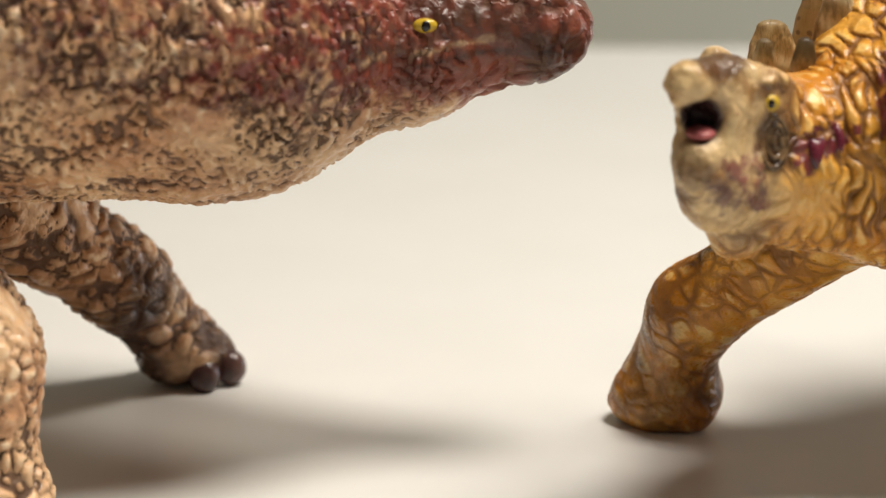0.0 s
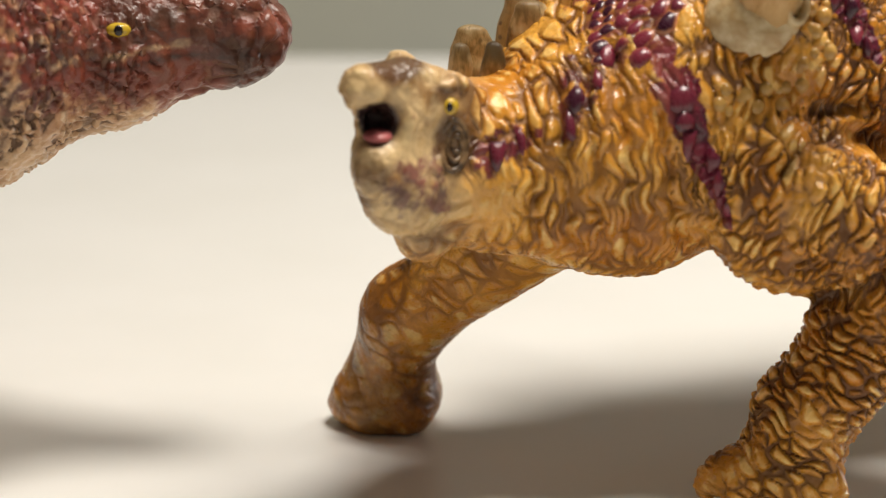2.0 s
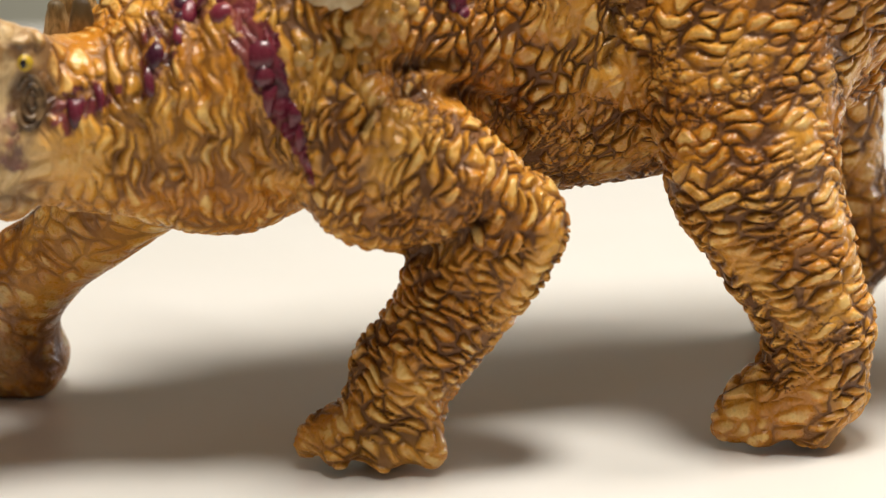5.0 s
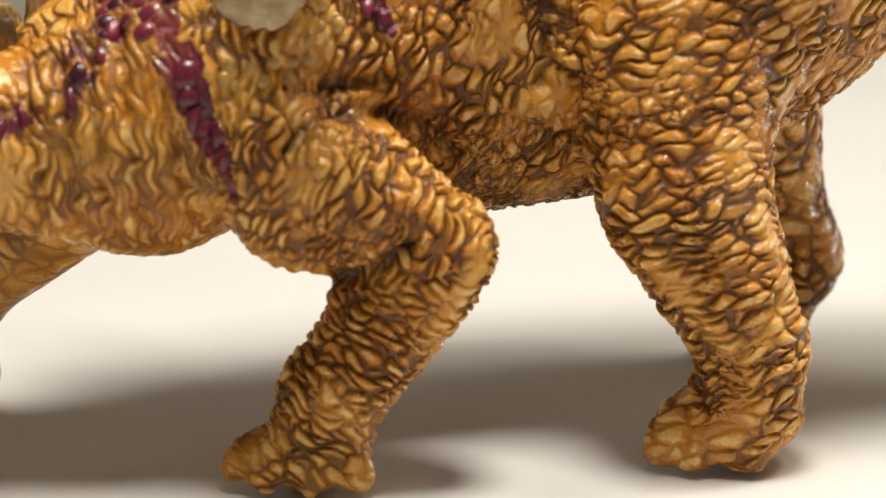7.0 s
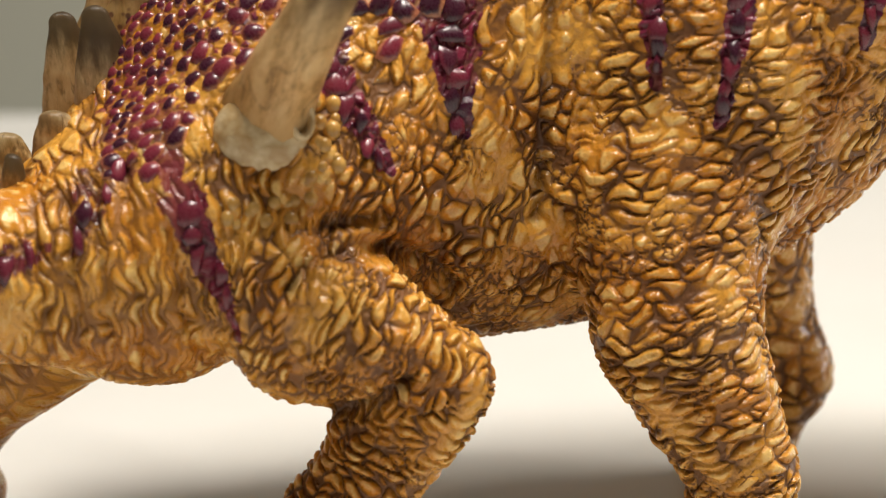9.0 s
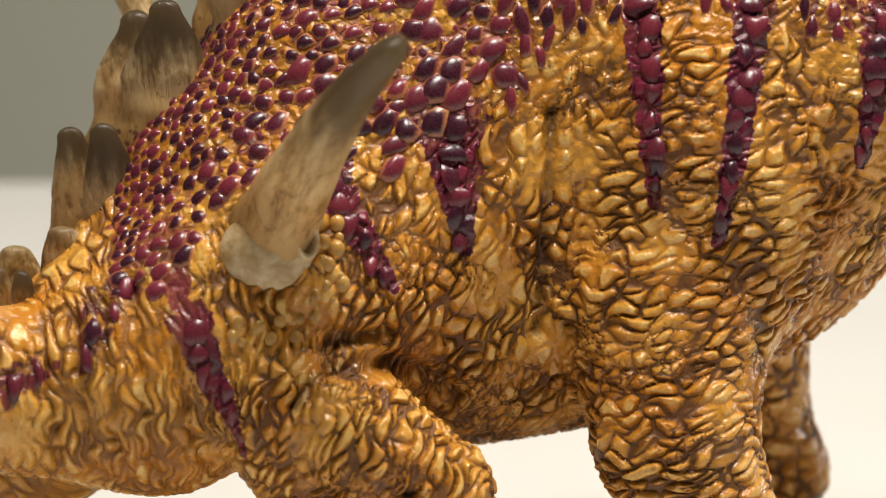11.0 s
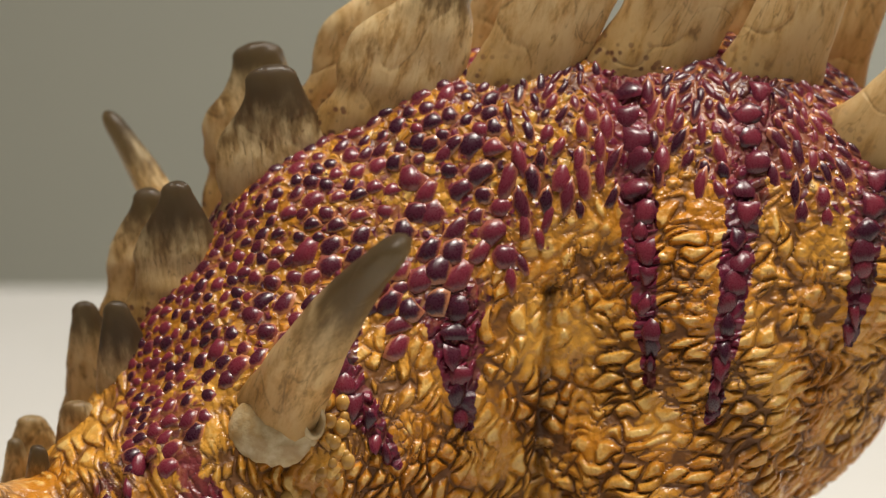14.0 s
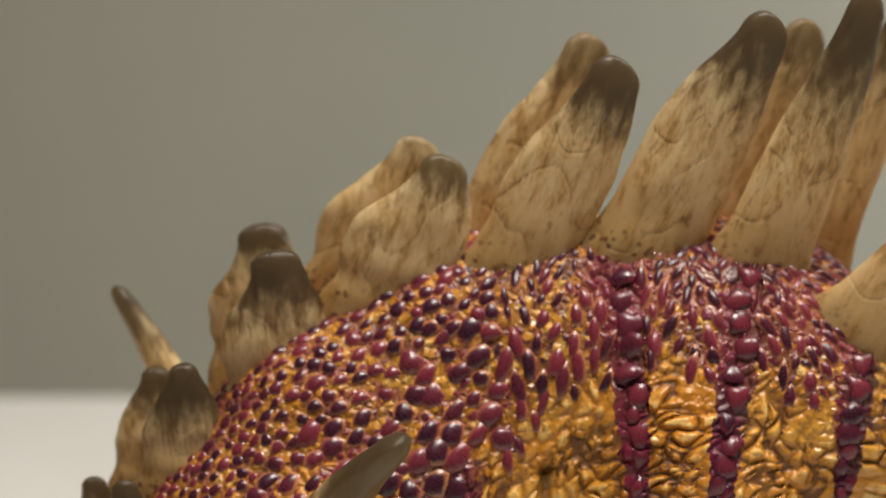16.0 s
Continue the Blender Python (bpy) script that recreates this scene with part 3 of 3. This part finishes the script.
def kentro_paint(p, n):
    ridge = np.interp(p[:, 0], [34, 40, 47, 54, 61, 72, 86, 105, 118, 130, 160], [46, 46, 52, 62, 71, 80, 88, 92, 90, 84, 74])
    below = ridge - p[:, 2]
    band = np.interp(p[:, 0], [34, 44, 55, 70, 85, 105, 130], [2, 5, 11, 19, 22, 16, 16])
    band = band + 1.8 * np.sin(p[:, 0] * 0.5) + 1.3 * np.sin(p[:, 0] * 1.27 + p[:, 2] * 0.45) - 2.0 * ramp(p[:, 0], 94, 102)
    back = ramp(below, band + 4, band - 3) * ramp(p[:, 0], 44, 52) * (1 - 0.7 * wedge(p, STRIPES[4:]))
    spray = 0.43 * ramp(below, band + 2, band - 5) * ramp(p[:, 0], 42, 50)
    saddle = ramp(p[:, 0], 96, 101) * ramp(p[:, 2], 75, 80) * ramp(p[:, 2], 93, 88)
    spray = spray + 0.24 * saddle
    knob = back * ramp(below, band + 1, band - 2) * (n[:, 1] < 0.35)
    stripe = np.maximum(np.maximum(spray, 0.6 * wedge(p, SPECKLES)), wedge(p, STRIPES) * (p[:, 1] < np.interp(p[:, 0], [30, 60, 130], [5, 14, 25])))
    pale = ramp(p[:, 0], 38.5, 31.0) * ramp(p[:, 2], 26, 33) * 0.85
    near_to = lambda c, r: np.linalg.norm((p - c) / np.array(r), axis=1)
    mouth = ramp(near_to(MOUTH[0:3], MOUTH[3:6]), 1.25, 1.0)
    ear = near_to((33.8, -8.0, 41.4), (2.6, 4.0, 3.6))
    spot = lambda c, r, v: v * ramp(near_to(c, r), 1.5, 0.5)
    # painted nose, chin and ear; brown shading put into brow, mouth and jaw
    brown = np.maximum.reduce([
        spot((27.6, -9.5, 50.2), (3.4, 5, 2.8), 1.0), spot((25.0, -14.5, 39.4), (2.4, 3, 2.8), 0.52), spot((26.2, -13.5, 44.6), (3.0, 4, 2.9), 0.5), 0.85 * ramp(ear, 1.4, 0.6),
        spot((32.6, -8.5, 46.6), (2.8, 3, 1.2), 0.7), spot((24.2, -12.0, 36.2), (2.2, 4, 1.6), 0.55), spot((31.0, -8.0, 31.0), (3.2, 4, 2.4), 0.45),
        # brown under the belly: shade put into the colour; then the browner far foreleg
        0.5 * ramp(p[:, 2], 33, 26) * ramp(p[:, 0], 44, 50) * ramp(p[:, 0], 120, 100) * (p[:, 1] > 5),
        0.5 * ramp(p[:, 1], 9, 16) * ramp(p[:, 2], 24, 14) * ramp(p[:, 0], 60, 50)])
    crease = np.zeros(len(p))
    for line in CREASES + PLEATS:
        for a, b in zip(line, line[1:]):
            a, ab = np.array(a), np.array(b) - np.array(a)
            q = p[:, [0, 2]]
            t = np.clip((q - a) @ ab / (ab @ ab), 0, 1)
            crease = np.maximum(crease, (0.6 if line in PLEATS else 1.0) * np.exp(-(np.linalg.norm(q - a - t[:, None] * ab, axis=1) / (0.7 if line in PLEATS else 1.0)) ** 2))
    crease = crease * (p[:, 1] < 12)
    # brown also painted into the deep creases, to strengthen their shading
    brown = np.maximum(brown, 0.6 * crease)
    belly = ramp(p[:, 2], 38, 27) * ramp(p[:, 0], 68, 60)
    return dict(knob=knob, back=back, stripe=stripe, pale=pale, mouth=mouth, brown=brown, crease=crease, smooth=np.maximum.reduce([pale, 0.6 * belly, 0.45 * ramp(p[:, 2], 6, 3), 0.42 * ramp(p[:, 0], 61, 55) * (p[:, 2] > 26), 0.8 * ramp(p[:, 1], 8, 14) * ramp(p[:, 2], 25, 20) * ramp(p[:, 0], 60, 50)]))


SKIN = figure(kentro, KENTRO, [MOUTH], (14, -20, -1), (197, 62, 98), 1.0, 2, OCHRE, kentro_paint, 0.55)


def scale_mesh(seed, material):
    """A low uneven dome, one unit in radius."""
    rng = random.Random(seed)
    around = 8
    lean = [1 + rng.uniform(-0.3, 0.22) for _ in range(around)]
    bm = bmesh.new()
    rings = []
    for r, z in ((1.15, -0.22), (0.92, 0.20), (0.60, 0.56)):
        rings.append([bm.verts.new((lean[j] * r * math.cos(2 * math.pi * j / around), lean[j] * r * math.sin(2 * math.pi * j / around), z * rng.uniform(0.9, 1.1))) for j in range(around)])
    top = bm.verts.new((rng.uniform(-0.1, 0.1), rng.uniform(-0.1, 0.1), 0.70))
    for a, b in zip(rings, rings[1:]):
        for j in range(around):
            bm.faces.new((a[j], a[(j + 1) % around], b[(j + 1) % around], b[j]))
    for j in range(around):
        bm.faces.new((rings[-1][j], rings[-1][(j + 1) % around], top))
    mesh = bpy.data.meshes.new("scale")
    bm.to_mesh(mesh)
    bm.free()
    mesh.shade_smooth()
    mesh.materials.append(material)
    return mesh


SCALE_MESHES = {"scale": [scale_mesh(i, SCALE) for i in range(6)], "wart": [scale_mesh(i + 6, WART) for i in range(6)]}


def lay_scale(name, at, out, along, wide, long, tall, owner, lot):
    """One scale on the hide at a place, lifted along out and stretched along a way."""
    out = Vector(out).normalized()
    u = Vector(along)
    u = (u - out * u.dot(out)).normalized()
    v = out.cross(u)
    ob = new(name, SCALE_MESHES[name][lot % 6])
    m = Matrix.Identity(4)
    for i in range(3):
        m[i][0], m[i][1], m[i][2], m[i][3] = u[i] * long * MM, v[i] * wide * MM, out[i] * tall * MM, at[i] * MM
    ob.parent = owner
    ob.matrix_basis = m
    return ob


def grow_scales():
    """Scatters scales over the back, denser and smaller towards the neck and the roots of the plates."""
    verts, normal, marks, near, made = SKIN
    rng = random.Random(11)
    pick = np.nonzero(marks["knob"] > 0.5)[0]
    pick = pick[np.isin(near[pick], (1, 2))].tolist()
    rng.shuffle(pick)
    taken, count = {}, 0
    for i in pick:
        x, y, z = verts[i]
        ridge = np.interp(x, [44, 54, 61, 72, 86, 105, 118, 130], [48, 60, 68, 77, 85, 90, 88, 82])
        size = float(np.interp(x, [44, 55, 66, 90, 97, 130], [0.75, 0.95, 1.15, 1.25, 1.05, 1.0])) * (0.72 if z > ridge - 3 else 1.0)
        gap = 1.85 * size
        cell = tuple(int(c // 2.0) for c in (x, y, z))
        if any((verts[j][0] - x) ** 2 + (verts[j][1] - y) ** 2 + (verts[j][2] - z) ** 2 < (0.5 * (gap + g)) ** 2
               for a in (-1, 0, 1) for b in (-1, 0, 1) for c in (-1, 0, 1) for j, g in taken.get((cell[0] + a, cell[1] + b, cell[2] + c), ())):
            continue
        taken.setdefault(cell, []).append((i, gap))
        along = (0.8, 0.3, 0.5) if x < 90 else (0.25 * math.sin(x * 0.9), 0.4, -1.0)
        stretch = rng.uniform(1.0, 1.25) if x < 90 else rng.uniform(1.25, 1.7)
        slim = rng.uniform(0.82, 1.0) if x < 90 else rng.uniform(0.55, 0.75)
        size *= rng.uniform(0.82, 1.3)
        lay_scale("scale", verts[i], normal[i], along, size * slim, size * stretch, size * rng.uniform(0.5, 0.75), made[near[i]], count)
        count += 1
    # stacked warts down the painted stripes
    front = np.nonzero((normal[:, 1] < 0.2) & (verts[:, 1] < 20))[0]
    for x0, z0, x1, z1, w in STRIPES[1:] + [(*row[:4], 0.7 * row[4]) for row in SPECKLES[:3]]:
        steps = int(math.hypot(x1 - x0, z1 - z0) / 2.3)
        for k in range(steps):
            t = (k + 0.4) / steps
            x, z = x0 + (x1 - x0) * t + 0.35 * math.sin(k * 2.4), z0 + (z1 - z0) * t
            d = (verts[front, 0] - x) ** 2 + (verts[front, 2] - z) ** 2
            close = front[d < 0.35]
            if not len(close):
                continue
            i = close[verts[close, 1].argmin()]
            half = min(1.45, w * 0.58 * (1 - 0.62 * t))
            lay_scale("wart", verts[i] + normal[i] * 0.1, normal[i], (1, 0, 0.15 * math.sin(k * 1.7)), rng.uniform(1.2, 1.5), half * rng.uniform(0.85, 1.25), rng.uniform(0.5, 0.8), made[near[i]], count)
            count += 1


grow_scales()

LOW = [  # root, tip, half widths to both sides, shift of the far row's twin in x and z
    ((36.8, 3.5, 42.0), (38.0, 2, 49.8), (1.5, 1.5, 1.4, 1.3, 0.9), (1.5, 1.5, 1.4, 1.3, 0.9), (-3.5, -1.5)),
    ((41.5, 8, 44.2), (41.8, 7, 53.3), (3.0, 3.0, 2.8, 2.4, 1.6), (3.2, 3.2, 3.0, 2.5, 1.7), (-6.2, -4.0)),
    ((47.0, 10.5, 51.1), (46.2, 9.5, 64.3), (3.4, 3.4, 3.0, 2.2, 1.4), (3.8, 3.4, 2.9, 2.2, 1.4), (-4.4, -2.0)),
    ((54.1, 14, 63.4), (53.1, 14, 77.1), (5.8, 6.2, 5.7, 3.4, 1.7), (5.0, 4.2, 3.4, 2.3, 1.4), (-3.9, -2.5)),
    ((65.4, 18, 72.5), (63.7, 18, 89.6), (6.9, 8.0, 8.1, 3.9, 3.1), (6.2, 6.0, 4.9, 3.5, 2.7), (-2.1, 0.6)),
]
HIGH = [
    ((77.7, 20, 81.6), (83.4, 20, 100.5), (6.9, 8.8, 8.6, 3.9, 2.2), (5.4, 5.4, 5.5, 4.7, 3.1), (-3.2, -0.1)),
    ((92.3, 20, 86.4), (103.4, 20, 112.1), (5.5, 6.6, 6.2, 3.3, 2.3), (5.2, 5.0, 5.3, 4.7, 3.5), (-2.6, 0.7)),
    ((106.9, 20, 87.8), (120.8, 20, 117.3), (6.2, 6.9, 7.0, 4.5, 2.0), (5.0, 5.3, 5.0, 3.9, 3.3), (5.7, -2.8)),
    ((120.4, 19, 86.0), (132.0, 19, 120.2), (5.9, 5.9, 4.9, 2.6, 1.8), (4.8, 4.2, 4.0, 3.4, 2.6), (6.2, -2.8)),
    ((131.5, 15, 77.0), (153.0, 15, 107.0), (8.6, 7.0, 5.6, 3.6, 2.0), (8.0, 6.5, 5.0, 3.4, 2.0), (5.0, -2.0)),
]
for i, (root, tip, left, right, twin) in enumerate(LOW + HIGH):
    deep = (2.6, 3.6, 3.6)[i] if i < 3 else 4.6
    ink = (0.9, 0.3, 1.5, 1.6, 1.25, 0.6, 0.8, 0.9, 1.2, 1.0)[i]
    horn("plate", kentro, root, tip, left, right, deep, (0.15, -1, 0.3), 0.4, ink, "bone plate with dark tip")
    shift = Vector((twin[0], 9.5 if i > 3 else 6.5, twin[1]))
    horn("plate", kentro, Vector(root) + shift, Vector(tip) + shift, left, right, deep, (0.15, -1, -0.2), 0.4, ink * 0.6, "bone plate with dark tip")

horn("shoulder_spike", kentro, (64.5, 1.5, 51.8), (79.2, -20, 79.6), (5.0, 4.1, 3.2, 2.3, 1.7), (5.0, 4.1, 3.2, 2.3, 1.7), 9.4, (0, -1, 0.4), -1.5, 1.3, "cream shoulder spike with black tip")
horn("shoulder_spike", kentro, (55, 27, 58), (43.0, 34, 80.5), (3.2, 2.8, 2.2, 1.6, 1.2), (3.2, 2.8, 2.2, 1.6, 1.2), 6.5, (0, -1, 0.4), 1.0, 0.9, "cream shoulder spike with dark tip")


def near_side(x, z):
    """The y at which the plated figure's near side stands at x, z."""
    y = np.arange(-22, 30, 0.2)
    d = whole(np.stack([np.full_like(y, x), y, np.full_like(y, z)], 1), KENTRO)
    return float(y[np.argmax(d < 0)])


ball("spike_socket", (64.8, near_side(64.6, 52.0) + 1.6, 52.6), (5.4, 3.0, 5.0), PEG, kentro, "cream socket round the spike")
for k in range(30):
    a = radians(-115 + (k % 15) * 12 + 5 * math.sin(k * 2.3))
    far = 6.5 + 0.4 * math.sin(k * 1.7) + (1.5 if k >= 15 else 0)
    r = 0.75 + 0.2 * math.sin(k * 3.1)
    x, z = 64.6 + far * math.cos(a), 52.2 + far * math.sin(a)
    ball("bead", (x, near_side(x, z) + 0.25, z), (r, r * 0.9, r * 1.15), BEAD, kentro, "", 2)
for r in (0.7, 1.45, 2.2):
    bm = bmesh.new()
    rings = []
    for j in range(28):
        w = 2 * math.pi * j / 28
        x, z = 33.7 + 0.62 * r * math.cos(w) + 0.2 * (2.2 - r), 41.3 + 1.15 * r * math.sin(w)
        y = near_side(x, z)
        out = Vector((math.cos(w), 0, math.sin(w)))
        rings.append([bm.verts.new((Vector((x, y, z)) + 0.34 * (out * math.cos(v) + Vector((0, -1, 0)) * math.sin(v))) * MM) for v in (0, 0.8, 1.57, 2.34, 3.14, 4.2, 5.2)])
    for j in range(28):
        p, q = rings[j], rings[(j + 1) % 28]
        for i in range(7):
            bm.faces.new((p[i], p[(i + 1) % 7], q[(i + 1) % 7], q[i]))
    bmesh.ops.recalc_face_normals(bm, faces=bm.faces)
    adopt(part("ear_fold", bm, FOLD, None, "dark brown fold behind the eye"), kentro)
bm = bmesh.new()
for a, b in ((1.55, 0.0), (1.75, -0.5), (1.6, -1.3), (1.2, -1.4), (1.0, -1.0), (0.95, 0.0)):
    for j in range(20):
        w = 2 * math.pi * j / 20
        bm.verts.new(Vector((68.6 + 0.75 * a * math.cos(w) - 0.5 * b, -3.6 + b + 0.3 * math.cos(w), 55.0 + 1.35 * a * math.sin(w))) * MM)
bm.verts.ensure_lookup_table()
for i in range(5):
    for j in range(20):
        bm.faces.new([bm.verts[q] for q in (i * 20 + j, i * 20 + (j + 1) % 20, i * 20 + 20 + (j + 1) % 20, i * 20 + 20 + j)])
bm.faces.new([bm.verts[100 + j] for j in range(20)])
bmesh.ops.recalc_face_normals(bm, faces=bm.faces)
adopt(part("spike_peg", bm, PEG, None, "small hollow cream peg"), kentro)
ball("eye", (33.2, near_side(33.2, 45.3) + 0.3, 45.3), (1.05, 0.8, 0.95), YELLOW, kentro, "yellow painted eye")
ball("pupil", (33.3, near_side(33.2, 45.3) - 0.35, 45.35), (0.35, 0.3, 0.5), BLACK, kentro)
ball("tongue", (26.0, -11.6, 42.9), (1.6, 2.0, 0.7), PINK, kentro, "pink tongue")

# ---- the rust coloured figure ----
lizard = thing("dinosaur_figure", (-40, 12, 0), "rust and tan striped dinosaur figure facing the plated one", "toy figure", "toy dinosaurs")
L_HEAD = dict(name="head", axis=(1, 0, 0.1), cell=(3.4, 3.4, 2.4), k=4.0, label="dark red narrow head", rows=[
        (-4, 12.5, 50, 10, 11.5, 50, 7.2, 4.6), (10, 11.5, 49.5, 12.5, 11, 48.5, 4.6, 3.4), (-5, 12.5, 46, 9.5, 11.5, 46.3, 6.8, 3.0)])
L_NECK = dict(name="neck", axis=(1, 0, 0.2), cell=(2.2, 2.2, 0.95), k=6.0, rows=[
        (-5, 12.5, 47.5, -24, 12, 50, 9.8, 19.9)])
L_TORSO = dict(name="torso", axis=(1, 0, 0.2), cell=(2.2, 2.2, 0.95), k=8.0, rows=[
        (-24, 12, 50, -48, 12, 55, 19.9, 25.5), (-80, 12, 56, 40, 22, 25)])
L_TAIL = dict(name="tail", axis=(1, 0, 0.2), cell=(3.2, 3.2, 1.8), k=6.0, rows=[(-105, 14, 56, -150, 18, 50, 17, 5)])
L_FAR_ARM = dict(name="foreleg", axis=(-0.6, 0, 1), cell=(3.2, 3.2, 2.0), k=4.0, rows=[
        (-52, 22, 28, -38, 31, 15, 8, 5.2), (-38, 31, 15, -32.5, 36.5, 6.5, 5.2, 4.6), (-30.5, 38, 3.2, 6.0, 5.0, 3.2)])
L_NEAR_ARM = dict(name="foreleg", axis=(0, 0, 1), cell=(1.9, 1.9, 1.6), k=4.0, rows=[
        (-66, -3, 40, -51, -9, 18, 11, 8.6), (-51, -9, 18, -49.5, -10, 5, 8.6, 7.0), (-49, -11, 3.4, 8.0, 6.0, 3.4)])
L_NEAR_LEG = dict(name="hind_leg", axis=(0, 0, 1), cell=(3, 3, 2), k=4.0, rows=[(-100, 0, 44, -104, -6, 18, 15, 7), (-104, -6, 18, -103, -7, 5, 7, 6), (-101, -8, 3.6, 8, 6.5, 3.6)])
L_FAR_LEG = dict(name="hind_leg", axis=(0, 0, 1), cell=(3, 3, 2), k=4.0, rows=[(-100, 26, 44, -98, 32, 18, 15, 7), (-98, 32, 18, -97, 33, 5, 7, 6), (-95, 32, 3.6, 8, 6.5, 3.6)])
LIZARD = [L_HEAD, L_NECK, L_TORSO, L_TAIL, L_FAR_ARM, L_NEAR_ARM, L_NEAR_LEG, L_FAR_LEG]


def lizard_paint(p, n):
    head = ramp(p[:, 0], -12, 0)
    line = np.interp(p[:, 0], [-60, -20, -5, 14], [48, 42, 42, 41])
    spray = ramp(p[:, 2], line - 5, line + 4) * np.interp(p[:, 0], [-60, -25, -8, 0], [0.26, 0.46, 0.66, 0.95])
    zero = np.zeros(len(p))
    gape = np.exp(-((p[:, 2] - np.interp(p[:, 0], [-4, 4, 14], [46.2, 47.4, 47.0])) / 0.45) ** 2) * ramp(p[:, 0], -5, -2)
    bands = 0.5 + 0.5 * np.sin(p[:, 0] * 0.55 + 0.25 * p[:, 2] + 1.5 * np.sin(p[:, 2] * 0.3))
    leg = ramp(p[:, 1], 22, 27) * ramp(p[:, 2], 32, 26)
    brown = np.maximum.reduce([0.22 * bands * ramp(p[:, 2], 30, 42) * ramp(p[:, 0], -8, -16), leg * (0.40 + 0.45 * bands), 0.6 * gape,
                               0.5 * ramp(p[:, 0], 6, 13), 0.48 * head * ramp(p[:, 2], 44, 50)])
    lip = np.exp(-((p[:, 2] - np.interp(p[:, 0], [-4, 4, 14], [47.6, 48.8, 48.4])) / 0.5) ** 2) * ramp(p[:, 0], -5, -2) * ramp(p[:, 0], 9, 5)
    spray = spray * (1 - 0.7 * lip)
    return dict(back=zero, stripe=spray, pale=0.5 * lip + 0.5 * ramp(p[:, 2], 44, 38) * ramp(p[:, 0], -40, -10), mouth=0.5 * gape, brown=brown, crease=zero, smooth=0.04 + 0.3 * head)


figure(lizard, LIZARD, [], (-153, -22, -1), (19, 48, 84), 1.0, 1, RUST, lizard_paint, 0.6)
ball("eye", (-1.9, 3.9, 50.7), (1.35, 0.8, 0.8), YELLOW, lizard, "yellow eye with dark pupil")
ball("pupil", (-1.8, 3.2, 50.75), (0.5, 0.3, 0.6), BLACK, lizard)
# pale piece stands in for background showing through a gap at the back
horn("back_horn", lizard, (-20.8, 4, 50.0), (-17.5, 4, 58.5), (1.4, 1.3, 1.1, 0.8, 0.5), (1.4, 1.3, 1.1, 0.8, 0.5), 2.4, (0, -1, 0), 0.0, 0.0, "pale piece in place of a gap above the back", 2.0)
for x, y, z in ((-25.6, 36.2, 2.2), (-28.6, 33.8, 2.0)):
    ball("claw", (x, y, z), (2.0, 1.8, 2.2), CLAW, lizard, "dark claw")
for x, y, z in ((-41.6, -13.5, 2.2), (-45.6, -16.2, 2.2)):
    ball("claw", (x, y, z), (1.8, 1.8, 2.0), CLAW, lizard, "dark claw")
